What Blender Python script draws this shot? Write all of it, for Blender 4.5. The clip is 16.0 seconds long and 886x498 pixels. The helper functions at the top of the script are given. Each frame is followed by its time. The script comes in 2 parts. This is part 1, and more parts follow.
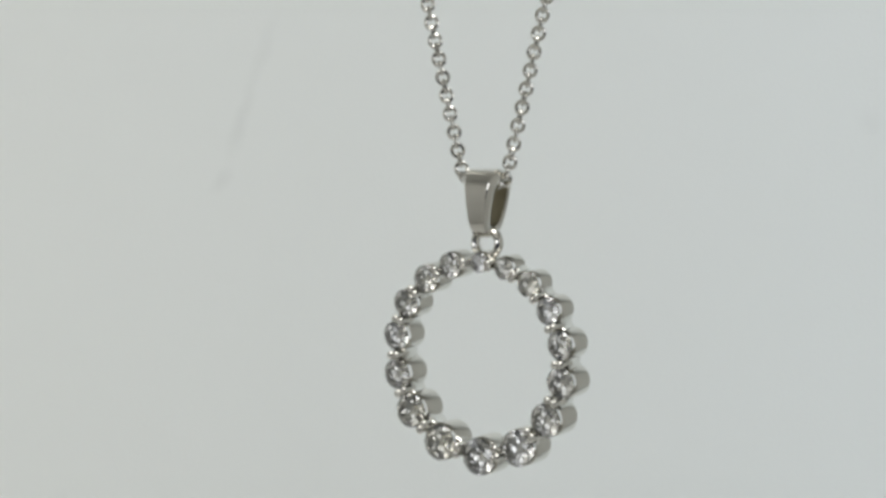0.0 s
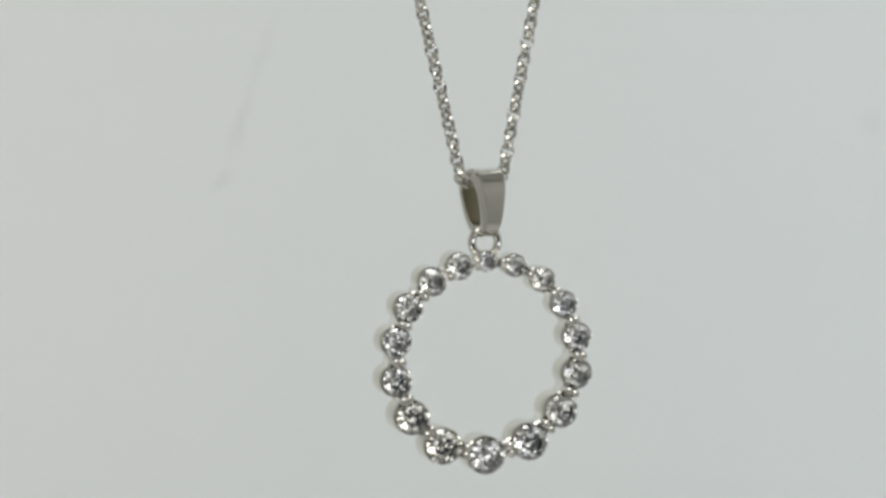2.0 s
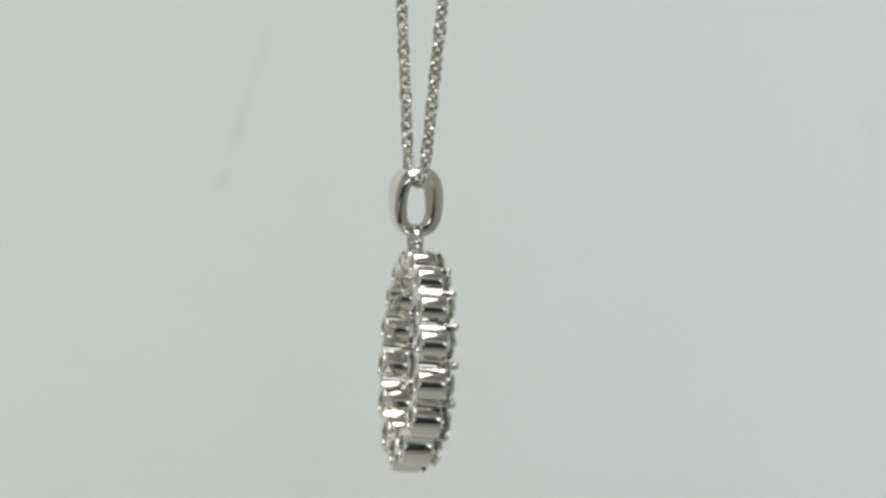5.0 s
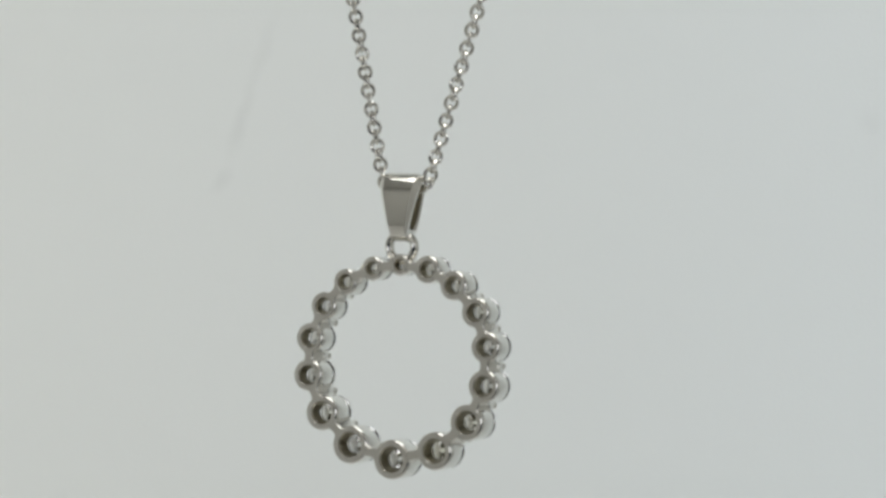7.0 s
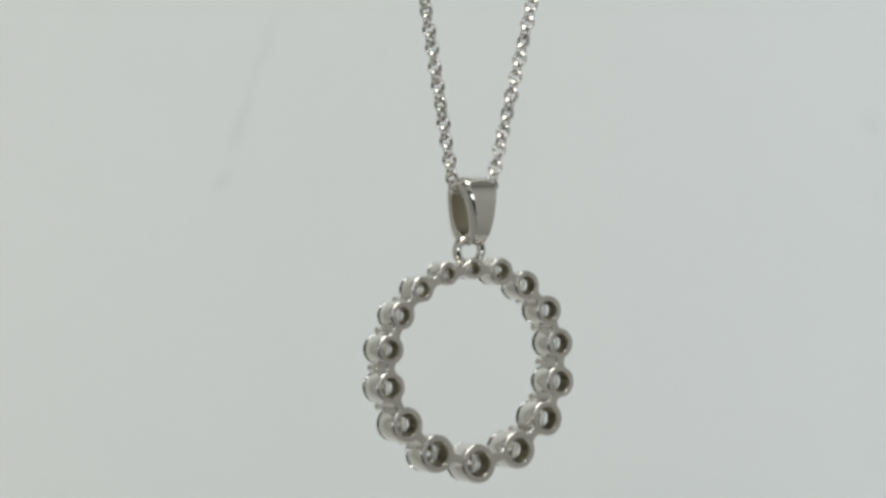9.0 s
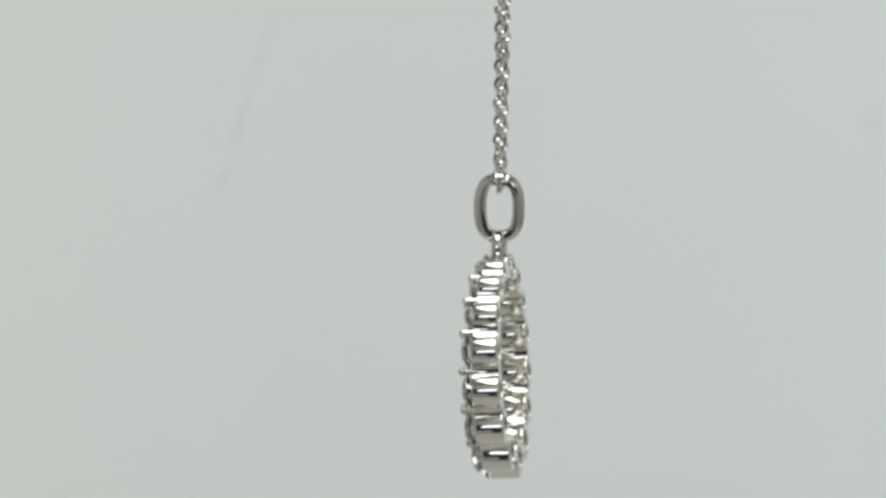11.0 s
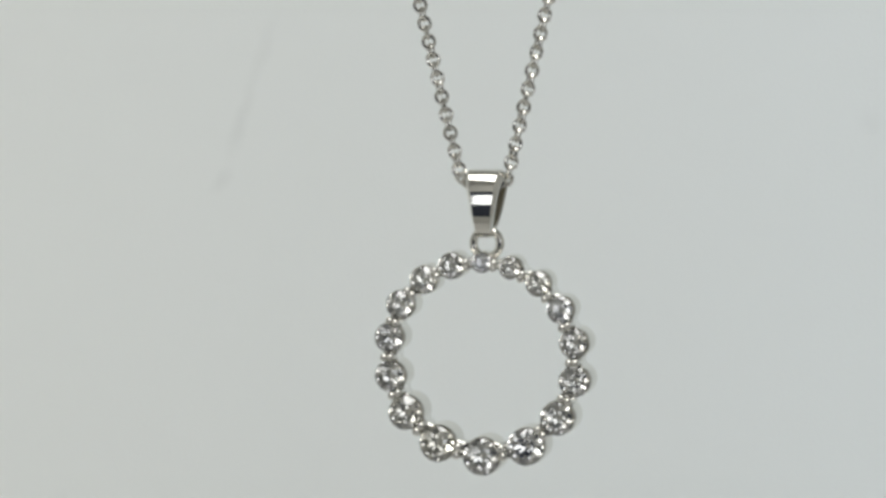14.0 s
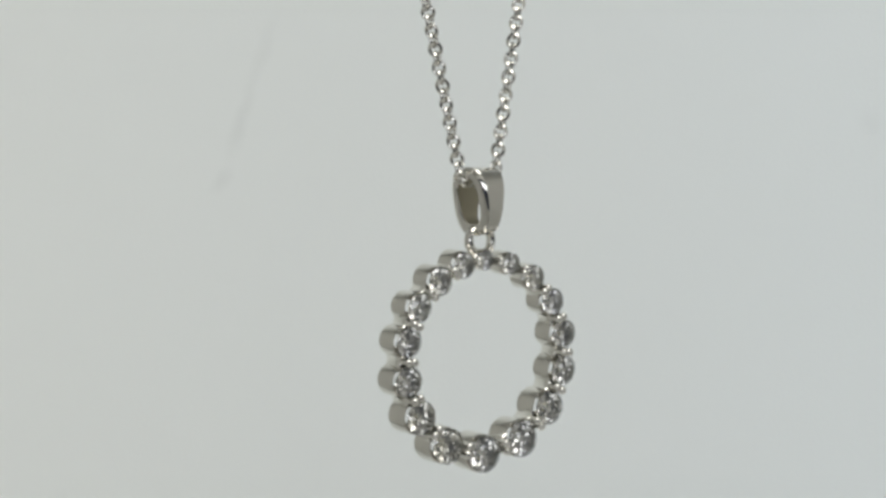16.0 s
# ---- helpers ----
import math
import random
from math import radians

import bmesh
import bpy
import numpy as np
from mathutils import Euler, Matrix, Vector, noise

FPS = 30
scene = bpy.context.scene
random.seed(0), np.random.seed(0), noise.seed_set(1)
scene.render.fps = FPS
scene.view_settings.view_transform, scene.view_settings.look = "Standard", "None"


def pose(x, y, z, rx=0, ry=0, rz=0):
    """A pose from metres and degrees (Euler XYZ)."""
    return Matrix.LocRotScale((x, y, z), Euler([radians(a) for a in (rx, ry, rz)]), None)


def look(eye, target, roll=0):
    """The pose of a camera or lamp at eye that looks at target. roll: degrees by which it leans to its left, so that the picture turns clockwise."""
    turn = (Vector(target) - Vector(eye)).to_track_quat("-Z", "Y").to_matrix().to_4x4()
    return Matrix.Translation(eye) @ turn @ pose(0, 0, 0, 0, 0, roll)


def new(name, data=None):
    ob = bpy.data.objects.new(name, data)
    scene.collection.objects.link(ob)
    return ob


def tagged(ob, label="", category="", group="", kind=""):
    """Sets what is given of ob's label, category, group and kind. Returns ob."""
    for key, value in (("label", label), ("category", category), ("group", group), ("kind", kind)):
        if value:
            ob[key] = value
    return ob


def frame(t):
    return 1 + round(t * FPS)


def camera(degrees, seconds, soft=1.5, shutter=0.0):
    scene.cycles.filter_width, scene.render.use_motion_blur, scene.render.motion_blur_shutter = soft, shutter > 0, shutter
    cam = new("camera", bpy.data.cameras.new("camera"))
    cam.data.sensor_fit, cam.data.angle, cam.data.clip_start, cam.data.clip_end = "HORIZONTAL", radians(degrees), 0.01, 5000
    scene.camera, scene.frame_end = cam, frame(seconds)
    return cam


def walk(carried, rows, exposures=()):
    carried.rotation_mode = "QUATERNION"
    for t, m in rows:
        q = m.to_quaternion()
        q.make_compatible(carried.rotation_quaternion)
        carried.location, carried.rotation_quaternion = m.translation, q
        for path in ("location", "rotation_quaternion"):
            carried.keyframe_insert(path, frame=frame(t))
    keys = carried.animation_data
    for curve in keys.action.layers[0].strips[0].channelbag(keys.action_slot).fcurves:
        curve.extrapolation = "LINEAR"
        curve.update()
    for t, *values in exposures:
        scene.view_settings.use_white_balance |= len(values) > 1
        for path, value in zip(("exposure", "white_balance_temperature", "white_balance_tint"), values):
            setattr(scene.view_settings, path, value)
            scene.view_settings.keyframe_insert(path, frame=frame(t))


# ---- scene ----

MM = 0.001

# camera: a macro camera on a stand, level, in front of the hanging pendant
cam = camera(16.24, 16.0, soft=3.2)
EYE = (0.0, -0.239, 0.0)
walk(cam, [(0.0, pose(*EYE, 86.78, 0, 0)), (16.0, pose(*EYE, 86.78, 0, 0))])

# world: the dim room round the light tent
world = bpy.data.worlds.new("dim_room")
scene.world = world
world.use_nodes = True
world.node_tree.nodes["Background"].inputs[0].default_value = (0.55, 0.62, 0.75, 1)
world.node_tree.nodes["Background"].inputs[1].default_value = 0.05


def area_lamp(name, eye, target, size_x, size_y, power, colour):
    data = bpy.data.lights.new(name, "AREA")
    data.shape, data.size, data.size_y, data.energy, data.color = "RECTANGLE", size_x, size_y, power, colour
    ob = new(name, data)
    ob.matrix_world = look(eye, target)
    return ob


area_lamp("ceiling_panel", (0, -0.17, 0.40), (0, -0.17, 0), 0.28, 0.36, 1.41, (1, 0.995, 0.975))
area_lamp("front_panel", (-0.079, -0.44, 0.018), (-0.079, 0, 0.018), 0.238, 0.096, 0.148, (0.94, 0.97, 1.0))
area_lamp("side_panel", (0.290, -0.350, 0.064), (0.0, 0, 0.064), 0.13, 0.124, 0.092, (0.96, 0.98, 1.0))
area_lamp("back_light_warm", (-0.17, 0.07, -0.02), (-0.17, 0.40, -0.02), 0.08, 0.5, 0.228, (1.0, 1.0, 0.92))
area_lamp("back_light_cool", (0.17, 0.07, -0.02), (0.17, 0.40, -0.02), 0.08, 0.5, 0.277, (0.82, 0.92, 1.0))


# ---- materials ----
def material(name):
    m = bpy.data.materials.new(name)
    m.use_nodes = True
    nt = m.node_tree
    return m, nt, nt.nodes["Principled BSDF"]


def node(nt, kind, **inputs):
    n = nt.nodes.new(kind)
    for key, value in inputs.items():
        n.inputs[key].default_value = value
    return n


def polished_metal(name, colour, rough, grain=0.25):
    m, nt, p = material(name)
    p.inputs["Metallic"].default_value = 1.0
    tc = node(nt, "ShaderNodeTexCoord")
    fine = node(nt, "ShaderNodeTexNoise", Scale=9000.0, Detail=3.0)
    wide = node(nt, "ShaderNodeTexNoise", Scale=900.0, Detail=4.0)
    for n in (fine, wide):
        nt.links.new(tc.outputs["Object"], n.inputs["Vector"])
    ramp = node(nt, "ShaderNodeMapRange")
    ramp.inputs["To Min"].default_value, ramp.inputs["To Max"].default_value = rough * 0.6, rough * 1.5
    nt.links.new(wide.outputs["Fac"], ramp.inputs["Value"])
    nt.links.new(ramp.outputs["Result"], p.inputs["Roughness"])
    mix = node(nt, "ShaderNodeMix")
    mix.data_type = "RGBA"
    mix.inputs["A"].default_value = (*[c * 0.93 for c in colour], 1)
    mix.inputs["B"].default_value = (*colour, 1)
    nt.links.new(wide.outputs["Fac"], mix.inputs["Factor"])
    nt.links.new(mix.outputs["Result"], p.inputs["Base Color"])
    bump = node(nt, "ShaderNodeBump", Strength=grain, Distance=0.000012)
    nt.links.new(fine.outputs["Fac"], bump.inputs["Height"])
    wave = node(nt, "ShaderNodeTexNoise", Scale=650.0, Detail=1.0)
    nt.links.new(tc.outputs["Object"], wave.inputs["Vector"])
    hand = node(nt, "ShaderNodeBump", Strength=0.16, Distance=0.00004)
    nt.links.new(wave.outputs["Fac"], hand.inputs["Height"])
    nt.links.new(bump.outputs["Normal"], hand.inputs["Normal"])
    nt.links.new(hand.outputs["Normal"], p.inputs["Normal"])
    return m


WHITE_GOLD = polished_metal("white_gold", (0.83, 0.813, 0.762), 0.045, 0.10)
# rougher, darker gold: the shade inside bail and holes is put into its colour
RECESS_GOLD = polished_metal("recess_white_gold", (0.45, 0.415, 0.32), 0.34, 0.5)
CHAIN_GOLD = polished_metal("chain_white_gold", (0.82, 0.805, 0.76), 0.13)

DIAMOND, nt, p = material("diamond")
info = node(nt, "ShaderNodeObjectInfo")
tint = node(nt, "ShaderNodeMix")
tint.data_type = "RGBA"
tint.inputs["A"].default_value = (1.0, 0.980, 0.875, 1)
tint.inputs["B"].default_value = (0.990, 0.995, 1.0, 1)
nt.links.new(info.outputs["Random"], tint.inputs["Factor"])
nt.links.new(tint.outputs["Result"], p.inputs["Base Color"])
p.inputs["Transmission Weight"].default_value = 1.0
p.inputs["IOR"].default_value = 2.42
p.inputs["Roughness"].default_value = 0.0


def cloth(name, colour, speck=0.03):
    """Matt white tent fabric with a weave and soft unevenness."""
    m, nt, p = material(name)
    tc = node(nt, "ShaderNodeTexCoord")
    wide = node(nt, "ShaderNodeTexNoise", Scale=14.0, Detail=3.0)
    fine = node(nt, "ShaderNodeTexNoise", Scale=1400.0, Detail=2.0)
    for n in (wide, fine):
        nt.links.new(tc.outputs["Object"], n.inputs["Vector"])
    mix = node(nt, "ShaderNodeMix")
    mix.data_type = "RGBA"
    mix.inputs["A"].default_value = (*[c * (1 - speck) for c in colour], 1)
    mix.inputs["B"].default_value = (*[min(1, c * (1 + speck)) for c in colour], 1)
    nt.links.new(wide.outputs["Fac"], mix.inputs["Factor"])
    nt.links.new(mix.outputs["Result"], p.inputs["Base Color"])
    p.inputs["Roughness"].default_value = 0.9
    bump = node(nt, "ShaderNodeBump", Strength=0.12, Distance=0.0002)
    nt.links.new(fine.outputs["Fac"], bump.inputs["Height"])
    nt.links.new(bump.outputs["Normal"], p.inputs["Normal"])
    return m


BACKDROP = cloth("backdrop_paper", (0.784, 0.804, 0.794), 0.012)
TENT = cloth("tent_fabric", (0.60, 0.595, 0.57))
FLOOR = cloth("floor_paper", (0.80, 0.79, 0.765))


def smudge(m, x, z, length, width, lean, strength):
    """A faint rubbed mark on the paper, an ellipse with a soft edge."""
    nt = m.node_tree
    p = nt.nodes["Principled BSDF"]
    old = p.inputs["Base Color"].links[0].from_socket
    tc = node(nt, "ShaderNodeTexCoord")
    wob = node(nt, "ShaderNodeTexNoise", Scale=160.0, Detail=3.0)
    nt.links.new(tc.outputs["Object"], wob.inputs["Vector"])
    shift = node(nt, "ShaderNodeVectorMath")
    shift.operation = "MULTIPLY_ADD"
    shift.inputs[1].default_value = (0.003, 0, 0.003)
    nt.links.new(wob.outputs["Color"], shift.inputs[0])
    nt.links.new(tc.outputs["Object"], shift.inputs[2])
    mp = node(nt, "ShaderNodeMapping")
    mp.vector_type = "TEXTURE"
    mp.inputs["Location"].default_value = (x + 0.0015, 0.30, z + 0.0015)
    mp.inputs["Rotation"].default_value = (0, radians(lean), 0)
    mp.inputs["Scale"].default_value = (width, 1, length)
    nt.links.new(shift.outputs[0], mp.inputs["Vector"])
    ln = node(nt, "ShaderNodeVectorMath")
    ln.operation = "LENGTH"
    nt.links.new(mp.outputs[0], ln.inputs[0])
    mr = node(nt, "ShaderNodeMapRange")
    mr.interpolation_type = "SMOOTHSTEP"
    for key, v in (("From Min", 0.0), ("From Max", 1.0), ("To Min", 1 - strength), ("To Max", 1.0)):
        mr.inputs[key].default_value = v
    nt.links.new(ln.outputs["Value"], mr.inputs["Value"])
    mul = node(nt, "ShaderNodeVectorMath")
    mul.operation = "SCALE"
    nt.links.new(old, mul.inputs[0])
    nt.links.new(mr.outputs["Result"], mul.inputs["Scale"])
    nt.links.new(mul.outputs[0], p.inputs["Base Color"])


smudge(BACKDROP, -0.0352, -0.0085, 0.0095, 0.0021, 17, 0.055)
smudge(BACKDROP, -0.0384, -0.0182, 0.0035, 0.0019, 36, 0.05)
smudge(BACKDROP, -0.0316, 0.0035, 0.0110, 0.0021, 20, 0.035)
smudge(BACKDROP, 0.0740, -0.0080, 0.0035, 0.0030, 0, 0.03)
# for the added sheets that give the metal its dark reflections
DARK = cloth("dark_room_stand_in", (0.036, 0.043, 0.066))


# ---- mesh helpers ----
def part(name, bm, mat, parent=None, label="", smooth=True, m=None):
    me = bpy.data.meshes.new(name)
    bm.normal_update()
    bm.to_mesh(me)
    bm.free()
    me.materials.append(mat)
    if smooth:
        me.shade_smooth()
        me.set_sharp_from_angle(angle=radians(38))
    ob = new(name, me)
    ob.parent = parent
    if m is not None:
        ob.matrix_basis = m
    if label:
        ob["label"] = label
    return ob


def loft(rings, closed_u=True, closed_v=False, caps=False):
    """A skin over rows of points."""
    bm = bmesh.new()
    vs = [[bm.verts.new(p) for p in r] for r in rings]
    nu, nv = len(vs), len(vs[0])
    for i in range(nu if closed_v else nu - 1):
        a, b = vs[i], vs[(i + 1) % nu]
        for j in range(nv if closed_u else nv - 1):
            k = (j + 1) % nv
            bm.faces.new((a[j], a[k], b[k], b[j]))
    if caps:
        bm.faces.new(vs[0][::-1])
        bm.faces.new(vs[-1])
    bmesh.ops.recalc_face_normals(bm, faces=bm.faces)
    return bm


def revolve(profile, n=32, closed=True):
    """Turns (r, y) points about the y axis."""
    rings = []
    for k in range(n):
        a = 2 * math.pi * k / n
        rings.append([(r * math.cos(a), y, r * math.sin(a)) for r, y in profile])
    return loft(rings, closed_u=closed, closed_v=True)


def torus(R, r, n=28, k=12, squash=1.0):
    return revolve([(R + r * math.cos(2 * math.pi * j / k), r * squash * math.sin(2 * math.pi * j / k)) for j in range(k)], n)


def wall(name, x0, x1, y0, y1, z0, z1, mat, label):
    bm = bmesh.new()
    bmesh.ops.create_cube(bm, size=1)
    for v in bm.verts:
        v.co = Vector(((x0 + x1) / 2 + v.co.x * (x1 - x0), (y0 + y1) / 2 + v.co.y * (y1 - y0), (z0 + z1) / 2 + v.co.z * (z1 - z0)))
    return tagged(part(name, bm, mat, smooth=False), label, "wall", kind="structure")


# ---- the light tent ----
wall("backdrop", -0.42, 0.42, 0.30, 0.31, -0.40, 0.42, BACKDROP, "plain pale grey paper backdrop with faint smudges")
wall("wall_west", -0.43, -0.42, -0.45, 0.31, -0.40, 0.42, TENT, "plain white fabric wall of the light tent")
wall("wall_east", 0.42, 0.43, -0.45, 0.31, -0.40, 0.42, TENT, "plain white fabric wall of the light tent")
wall("ceiling", -0.43, 0.43, -0.46, 0.31, 0.42, 0.43, TENT, "plain white fabric top of the light tent")
wall("floor", -0.43, 0.43, -0.46, 0.31, -0.41, -0.40, FLOOR, "plain white floor of the light tent")
wall("wall_south", -0.43, 0.43, -0.46, -0.45, -0.40, 0.42, TENT, "plain pale fabric wall of the light tent")
# unseen sheets, added only so that metal and stones reflect a dark front
wall("dark_front", -0.29, 0.417, -0.45, -0.447, -0.185, 0.14, DARK, "unseen dark sheet standing in for the dark room behind the camera")
wall("dark_front_low", -0.13, 0.045, -0.45, -0.447, -0.38, -0.185, DARK, "unseen dark strip standing in for the camera stand in reflections")
wall("dark_front_east", 0.416, 0.42, -0.447, -0.365, -0.185, 0.14, DARK, "unseen end of the added dark sheet turned along the tent")

# ---- the pendant ----
TILT = 3.69         # the circle hangs with its foot a little back
RING_Z = -14.56     # centre of the circle below the top of the bail
RING_Y = -1.06      # the stones stand before the hanging point
# graduated stones: clock angle, distance from the centre, radius
STONES = [(0.4, 7.42, 0.84), (18.5, 7.44, 0.93), (38.1, 7.50, 1.02), (58.3, 7.52, 1.10), (79.4, 7.59, 1.19), (101.3, 7.63, 1.25),
          (125.4, 7.52, 1.38), (151.8, 7.56, 1.50), (180.2, 7.58, 1.54), (208.3, 7.59, 1.48), (234.9, 7.54, 1.40), (258.4, 7.57, 1.27),
          (281.2, 7.59, 1.21), (302.1, 7.65, 1.17), (323.0, 7.56, 1.15), (342.2, 7.51, 1.08)]


def brilliant():
    """A round brilliant of girdle radius 1, table towards -y."""
    bm = bmesh.new()

    def ring(r, y, n, off=0.0):
        return [bm.verts.new((r * math.cos(2 * math.pi * (k + off) / n), y, r * math.sin(2 * math.pi * (k + off) / n))) for k in range(n)]
    table = ring(0.56, -0.33, 8)
    star = ring(0.79, -0.214, 8, 0.5)
    upper = ring(1.0, -0.015, 16)
    lower = ring(1.0, 0.015, 16)
    pav = ring(0.24, 0.684, 8, 0.5)
    culet = bm.verts.new((0, 0.87, 0))
    bm.faces.new(table)
    for k in range(8):
        n = (k + 1) % 8
        u0, u1, u2 = upper[2 * k], upper[2 * k + 1], upper[(2 * k + 2) % 16]
        bm.faces.new((table[k], table[n], star[k]))
        bm.faces.new((table[k], star[k], u0))
        bm.faces.new((table[n], u2, star[k]))
        bm.faces.new((star[k], u0, u1))
        bm.faces.new((star[k], u1, u2))
        l0, l1, l2 = lower[2 * k], lower[2 * k + 1], lower[(2 * k + 2) % 16]
        bm.faces.new((l0, l1, pav[k]))
        bm.faces.new((l1, l2, pav[k]))
        bm.faces.new((pav[k], l2, pav[n]))
        bm.faces.new((pav[k], pav[n], culet))
    for k in range(16):
        n = (k + 1) % 16
        bm.faces.new((upper[k], upper[n], lower[n], lower[k]))
    bmesh.ops.recalc_face_normals(bm, faces=bm.faces)
    return bm


def moved(bm, m):
    bm.transform(m)
    return bm


BAIL_Y = 0.16
BAIL_TURN = 7.0     # the bail hangs a little ahead of the circle
pendant = tagged(new("pendant"), "polished white gold open circle pendant set with graduated round diamonds", "pendant")


def bail(inside=False):
    """A tapered oval loop, wide at the top, seen end-on as an upright oval."""
    zc, a, b = -2.69, 1.95, 2.66
    rings = []
    n = 48
    for i in range(n):
        t = 2 * math.pi * i / n
        c, s = math.cos(t), math.sin(t)
        e = 0.79
        oy = a * math.copysign(abs(c) ** e, c)
        oz = b * math.copysign(abs(s) ** e, s)
        down = (1 - oz / b) / 2
        top = 1.66 + 0.16 * oy / a      # the back is a little wider than the front
        half = top + (0.66 - top) * down ** 0.9
        thick = 0.88
        nrm = Vector((0, c / a, s / b)).normalized()
        prof = []
        if inside:
            for u, d in ((-0.86, 0.9), (-0.86, 1.03), (0, 1.035), (0.86, 1.03), (0.86, 0.9), (0, 0.9)):
                prof.append((u * half * MM, (oy - nrm.y * d * thick) * MM, (zc + oz - nrm.z * d * thick) * MM))
            rings.append(prof)
            continue
        for u, d in ((-0.99, 0.56), (-0.93, 0.36), (-0.80, 0.09), (-0.74, 0.0), (-0.4, -0.006), (0, -0.008), (0.4, -0.006), (0.74, 0.0),
                     (0.80, 0.09), (0.93, 0.36), (0.99, 0.56), (1, 0.72), (0.985, 0.9), (0.92, 1.0), (0, 1.0), (-0.92, 1.0),
                     (-0.985, 0.9), (-1, 0.72)):
            prof.append((u * half * MM, (oy - nrm.y * d * thick) * MM, (zc + oz - nrm.z * d * thick) * MM))
        rings.append(prof)
    return loft(rings, closed_u=True, closed_v=True)


loop = part("bail", bail(), WHITE_GOLD, pendant, "polished tapered bail", m=pose(0.11 * MM, BAIL_Y * MM, 0, 0, 0, BAIL_TURN))
# thin skin that darkens the inside of the bail like shade
part("lining", bail(True), RECESS_GOLD, loop, "inside of the bail, rough metal coloured darker for its shade")
part("jump_ring", torus(1.07 * MM, 0.33 * MM, squash=1.4), WHITE_GOLD, pendant, "round wire jump ring", m=pose(0.20 * MM, BAIL_Y * MM, -5.74 * MM))

# the circle leans about the jump ring
LEAN = pose(0, 0, -5.7 * MM, TILT, 0, 0) @ pose(0, 0, 5.7 * MM)


def on_ring(deg, r):
    a = radians(deg)
    return Vector((math.sin(a) * r * MM, RING_Y * MM, (RING_Z + math.cos(a) * r) * MM))


BACK = 1.90          # all settings end in one flat polished back


def crown(R):
    """Level of a stone's setting: the small ones sit lower."""
    return -0.54 + 1.75 * max(0.0, 1.33 - R)


def rim(R):
    """Front edge of the metal cup; the stone stands above it on its claws."""
    return crown(R) + 0.24


def hole(R):
    return 0.76 * R - 0.19


def cup(R):
    """A round collet: straight wall, rounded back edge, bored through."""
    d, f, q = BACK, rim(R), hole(R)
    h = d - f
    e = 0.17          # radius of the rounded back edge
    prof = [(0.93 * R, f + 0.02), (0.95 * R, f), (0.975 * R, f + 0.07), (0.99 * R, f + 0.20), (0.997 * R, f + h * 0.5), (0.993 * R, d - e - 0.14), (0.985 * R, d - e)]
    for k in range(1, 6):
        a = math.pi / 2 * k / 5
        prof.append((0.985 * R - e * (1 - math.cos(a)), d - e + e * math.sin(a)))
    prof += [(0.985 * R - e - 0.012, d), (q + 0.06, d), (q + 0.045, d), (q + 0.01, d - 0.04), (q, d - 0.12), (q, d - h * 0.45), (0.90 * R, f + 0.14)]
    return revolve([(r * MM, y * MM) for r, y in prof], 40)


def bore(R):
    """The rough lining of a setting's hole, with shade put into its colour."""
    d, f, q = BACK, rim(R), hole(R)
    h = d - f
    prof = [(q - 0.02, d - 0.10), (q - 0.05, d - h * 0.22), (0.74 * q, d - h * 0.40), (0.71 * q, d - h * 0.45), (0.78 * q, d - h * 0.49),
            (0.86 * R, f + 0.14), (0.885 * R, f + 0.18), (q - 0.01, d - h * 0.44), (q - 0.01, d - 0.10)]
    return revolve([(r * MM, y * MM) for r, y in prof], 28)


gem_mesh = None
for i, (deg, r, R) in enumerate(STONES):
    c = on_ring(deg, r)
    seat = part("setting", cup(R), WHITE_GOLD, pendant, m=LEAN @ Matrix.Translation(c) @ pose(0, 0, 0, 0, deg, 0))
    part("bore", bore(R), RECESS_GOLD, seat, "inside of the setting, rough metal with the shade of the hole in its colour")
    if gem_mesh is None:
        g = part("diamond", brilliant(), DIAMOND, seat, "clear round brilliant diamond", smooth=False)
        gem_mesh = g.data
    else:
        g = new("diamond", gem_mesh)
        g.parent = seat
        g["label"] = "clear round brilliant diamond"
    g.matrix_basis = (Matrix.Translation((0, (crown(R) - 0.11 - 0.03 * R) * MM, 0)) @ pose(0, 0, 0, 2.5 * math.sin(i * 2.1), 37 * i % 45, 2.5 * math.cos(i * 1.3))
                      @ Matrix.Scale(0.965 * R * MM, 4))


def bridge(p, q, y0, y1, w0, w1):
    """A waisted bar between two settings with a flat back: half as wide as w0 at y0 and w1 at y1."""
    d = (q - p)
    side = Vector((d.z, 0, -d.x)).normalized()
    rings = []
    bev = 0.07 * MM
    for k in range(9):
        f = k / 8
        c = p + d * f
        grow = 0.20 * MM * abs(2 * f - 1) ** 2.4
        a, b = w0 + grow, w1 + grow
        plan = ((a - bev, y0), (a, y0 + bev), (b, y1 - bev), (b - bev * 0.5, y1 - bev * 0.25), (b - bev * 1.2, y1), (b - bev * 1.5, y1))
        row = [c + side * w + Vector((0, y, 0)) for w, y in plan] + [c - side * w + Vector((0, y, 0)) for w, y in plan[::-1]]
        rings.append(row)
    return loft(rings, caps=True)


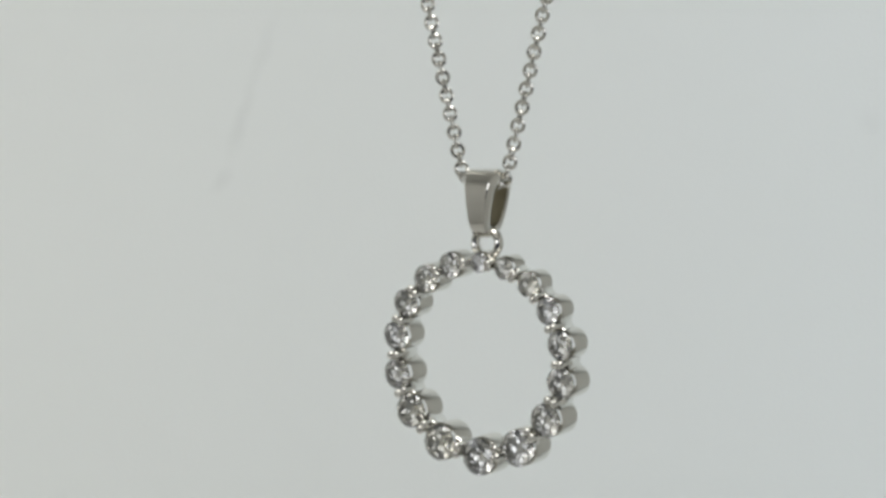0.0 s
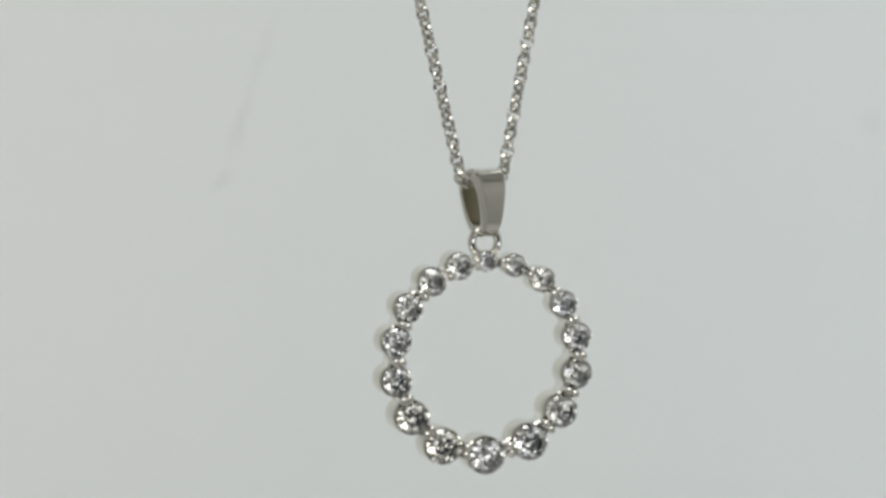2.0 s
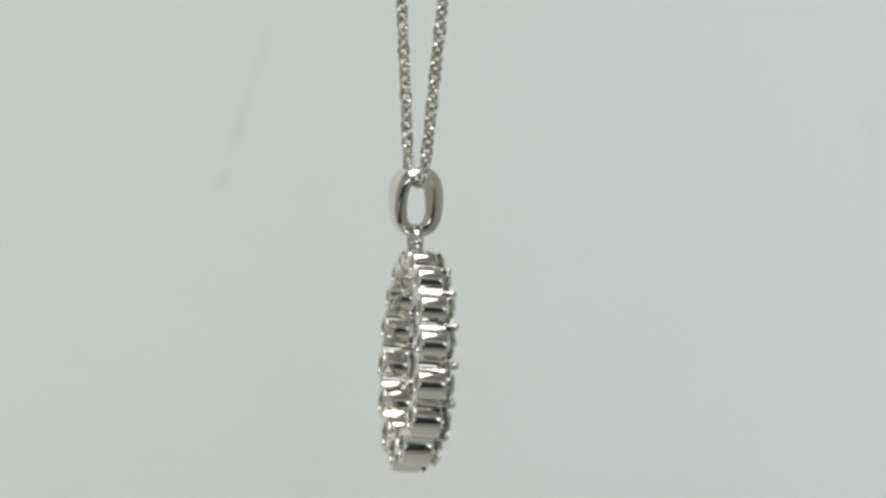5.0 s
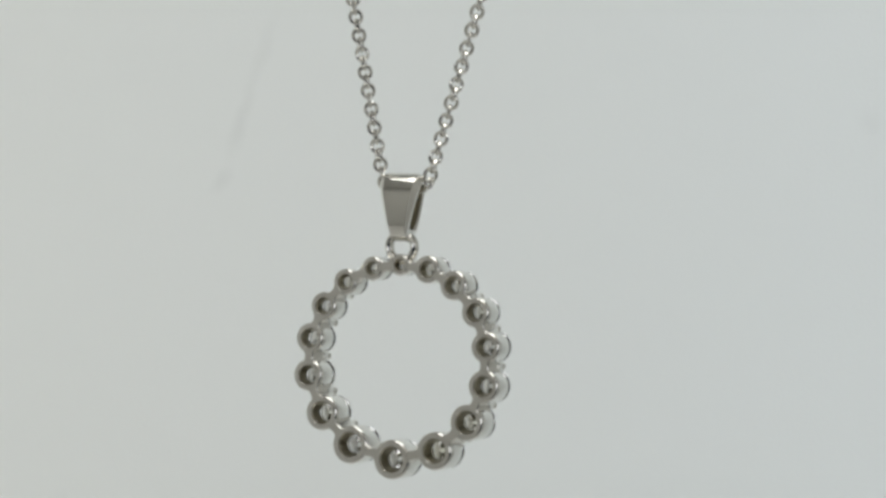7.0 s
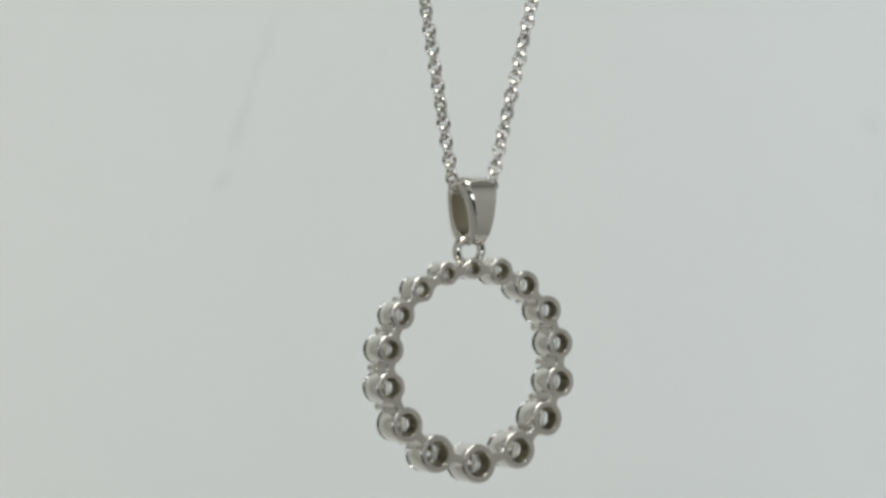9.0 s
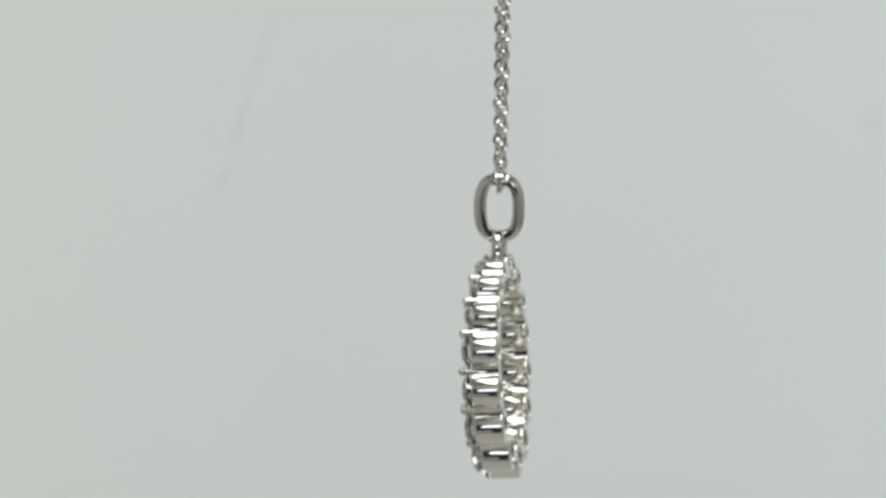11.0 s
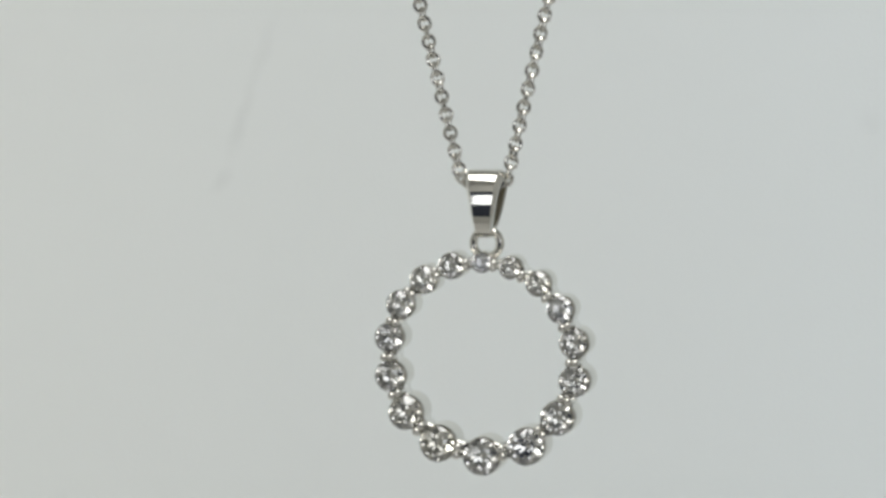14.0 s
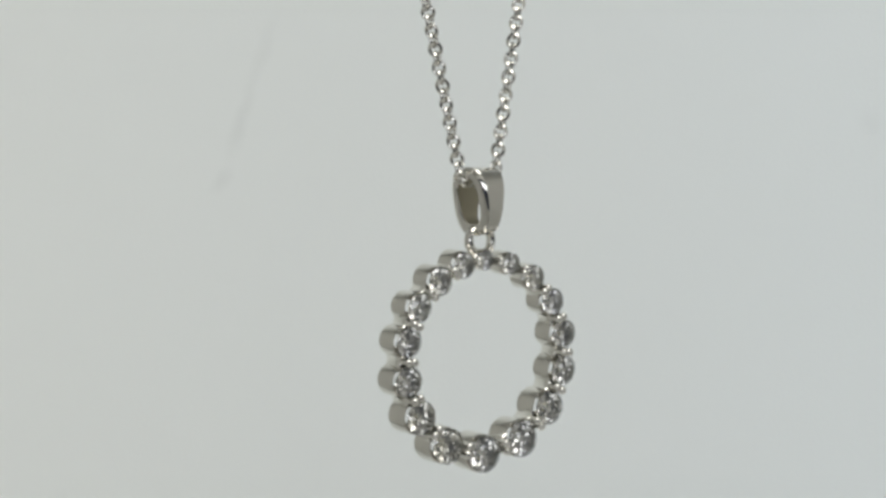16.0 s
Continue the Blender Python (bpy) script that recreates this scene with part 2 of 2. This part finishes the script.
def claw(h, r):
    """A short post with a round bead as its tip, pointing to -y."""
    prof = [(0.0, -h)]
    for k in range(1, 8):
        a = math.pi * 0.68 * k / 7
        prof.append((r * math.sin(a), -h + r - r * math.cos(a)))
    prof += [(r * 0.80, -h + r * 2.0), (r * 0.85, 0.0), (0.0, 0.0)]
    rings = []
    for k in range(14):
        a = 2 * math.pi * k / 14
        rings.append([(q * math.cos(a), y, q * math.sin(a)) for q, y in prof])
    bm = loft(rings, closed_u=False, closed_v=True)
    bmesh.ops.remove_doubles(bm, verts=bm.verts, dist=1e-7)
    return bm


for i, (deg, r, R) in enumerate(STONES):
    deg2, r2, R2 = STONES[(i + 1) % len(STONES)]
    p, q = on_ring(deg, r), on_ring(deg2, r2)
    d = (q - p)
    u = d.normalized()
    gap0, gap1 = p + u * R * 0.80 * MM, q - u * R2 * 0.80 * MM
    front = (crown(R) + crown(R2)) / 2
    small = (R + R2) / 2.6
    part("bridge", bridge(gap0, gap1, (front + 0.22) * MM, (BACK - 0.004) * MM, 0.54 * small * MM, 0.36 * MM), WHITE_GOLD, pendant, m=LEAN)
    mid = p + u * (R + (d.length / MM - R - R2) / 2) * MM
    out = Vector((u.z, 0, -u.x))
    for k in (-1, 1):
        part("claw", claw(1.60 * MM, 0.34 * (0.6 + 0.4 * small) * MM), WHITE_GOLD, pendant,
             m=LEAN @ Matrix.Translation(mid + out * k * 0.27 * small * MM + Vector((0, (front + 0.72) * MM, 0))))

# ---- the chain ----
chain = tagged(new("necklace_chain"), "fine white gold rolo chain threaded through the bail of the pendant", "chain")
LINK_R, LINK_W, PITCH = 0.468, 0.158, 0.722


def chain_line():
    """Way of the chain in its own plane: up both sides from the bail."""
    pts = []
    for s, slope in ((-1, 0.235), (1, 0.235)):
        side = []
        for k in range(105):
            z = k * 1.0
            side.append(Vector((s * (1.82 + slope * z), 0.15, -0.75 + z)))
        pts.append(side)
    low = [Vector((x, 0.15, -0.98 - 0.1 * (1 - (x / 1.6) ** 2))) for x in (-1.5, -0.75, 0, 0.75, 1.5)]
    return pts[0][::-1] + low + pts[1]


line = chain_line()
link_mesh = None
carry, k = 0.0, 0
for a, b in zip(line, line[1:]):
    seg = (b - a).length
    while carry <= seg:
        c = a + (b - a) * (carry / seg)
        along = (b - a).normalized()
        along = -along if along.z < 0 else along
        swing = radians(25.5 + 90 * (k % 2) + 6 * math.sin(k * 1.7) + 5 * math.sin(k * 0.61))
        flat = Vector((math.cos(swing), math.sin(swing), 0))
        flat = (flat - along * flat.dot(along)).normalized()
        side = flat.cross(along)
        m = Matrix.Translation(c * MM) @ Matrix((side, flat, along)).transposed().to_4x4()
        if link_mesh is None:
            l = part("link", moved(torus(LINK_R * MM, LINK_W * MM, 20, 8), Matrix.Diagonal((0.955, 1, 1.045, 1))), CHAIN_GOLD, chain, m=m)
            link_mesh = l.data
        else:
            l = new("link", link_mesh)
            l.parent, l.matrix_basis = chain, m
        k += 1
        carry += PITCH
    carry -= seg


# seconds; place of the bail's top in mm; turn and lean of the pendant; lean of the chain, in degrees
TURNS = [
    (0.0, 3.15, -0.42, -7.21, -33.4, 0.00, 0.3),
    (0.5, 3.04, -0.30, -7.24, -19.4, -0.10, -0.1),
    (1.0, 3.07, -0.17, -7.25, -6.2, -0.21, -0.5),
    (1.5, 3.11, -0.04, -7.24, 6.6, -0.30, -0.9),
    (2.0, 3.05, 0.09, -7.19, 20.3, -0.39, -1.3),
    (2.5, 2.68, 0.21, -7.13, 33.6, -0.30, -1.1),
    (3.0, 1.98, 0.32, -7.08, 47.1, -0.20, -0.9),
    (3.5, 1.40, 0.40, -7.05, 60.9, -0.04, -0.6),
    (4.0, 0.33, 0.46, -7.06, 73.9, 0.12, -0.2),
    (4.5, -1.04, 0.48, -7.10, 87.7, 0.36, 0.8),
    (5.0, -1.88, 0.48, -7.16, 101.4, 0.60, 1.8),
    (5.5, -2.70, 0.45, -7.24, 115.2, 0.75, 2.4),
    (6.0, -3.35, 0.38, -7.33, 128.9, 0.90, 2.8),
    (6.5, -3.33, 0.29, -7.45, 142.4, 1.02, 3.1),
    (7.0, -2.79, 0.19, -7.55, 155.7, 1.15, 3.2),
    (7.5, -1.77, 0.06, -7.64, 169.0, 1.25, 3.1),
    (8.0, -0.54, -0.07, -7.73, 182.0, 1.26, 2.5),
    (8.5, 0.87, -0.20, -7.78, 195.8, 1.13, 2.0),
    (9.0, 2.18, -0.33, -7.79, 208.7, 0.87, 2.0),
    (9.5, 3.02, -0.44, -7.76, 221.1, 0.58, 2.0),
    (10.0, 3.81, -0.54, -7.69, 234.0, 0.45, 1.7),
    (10.5, 4.20, -0.61, -7.60, 247.0, 0.40, 1.3),
    (11.0, 4.22, -0.65, -7.51, 260.2, 0.35, 1.0),
    (11.5, 4.02, -0.66, -7.40, 273.9, 0.32, 0.7),
    (12.0, 3.76, -0.64, -7.34, 287.8, 0.30, 0.8),
    (12.5, 3.44, -0.59, -7.28, 301.4, 0.25, 0.7),
    (13.0, 3.08, -0.51, -7.22, 314.6, 0.10, 0.6),
    (13.5, 3.13, -0.41, -7.21, 328.2, 0.00, 0.1),
    (14.0, 3.15, -0.29, -7.24, 341.2, -0.05, -0.3),
    (14.5, 3.21, -0.16, -7.25, 354.4, -0.15, -0.8),
    (15.0, 3.16, -0.03, -7.22, 367.9, -0.25, -0.9),
    (15.5, 2.99, 0.10, -7.15, 382.0, -0.30, -1.1),
    (16.0, 2.75, 0.22, -7.09, 396.0, -0.30, -1.5),
]
TWIST = 7.5     # the strands stand a little ahead of the circle


def motions():
    walk(pendant, [(t, pose(x * MM, y * MM, z * MM, 0, lean, 0) @ pose(0, 0, 0, 0, 0, yaw)) for t, x, y, z, yaw, lean, sway in TURNS])
    walk(chain, [(t, pose(x * MM, y * MM, z * MM, 0, sway, 0) @ pose(0, 0, 0, 0, 0, yaw + TWIST)) for t, x, y, z, yaw, lean, sway in TURNS])


motions()
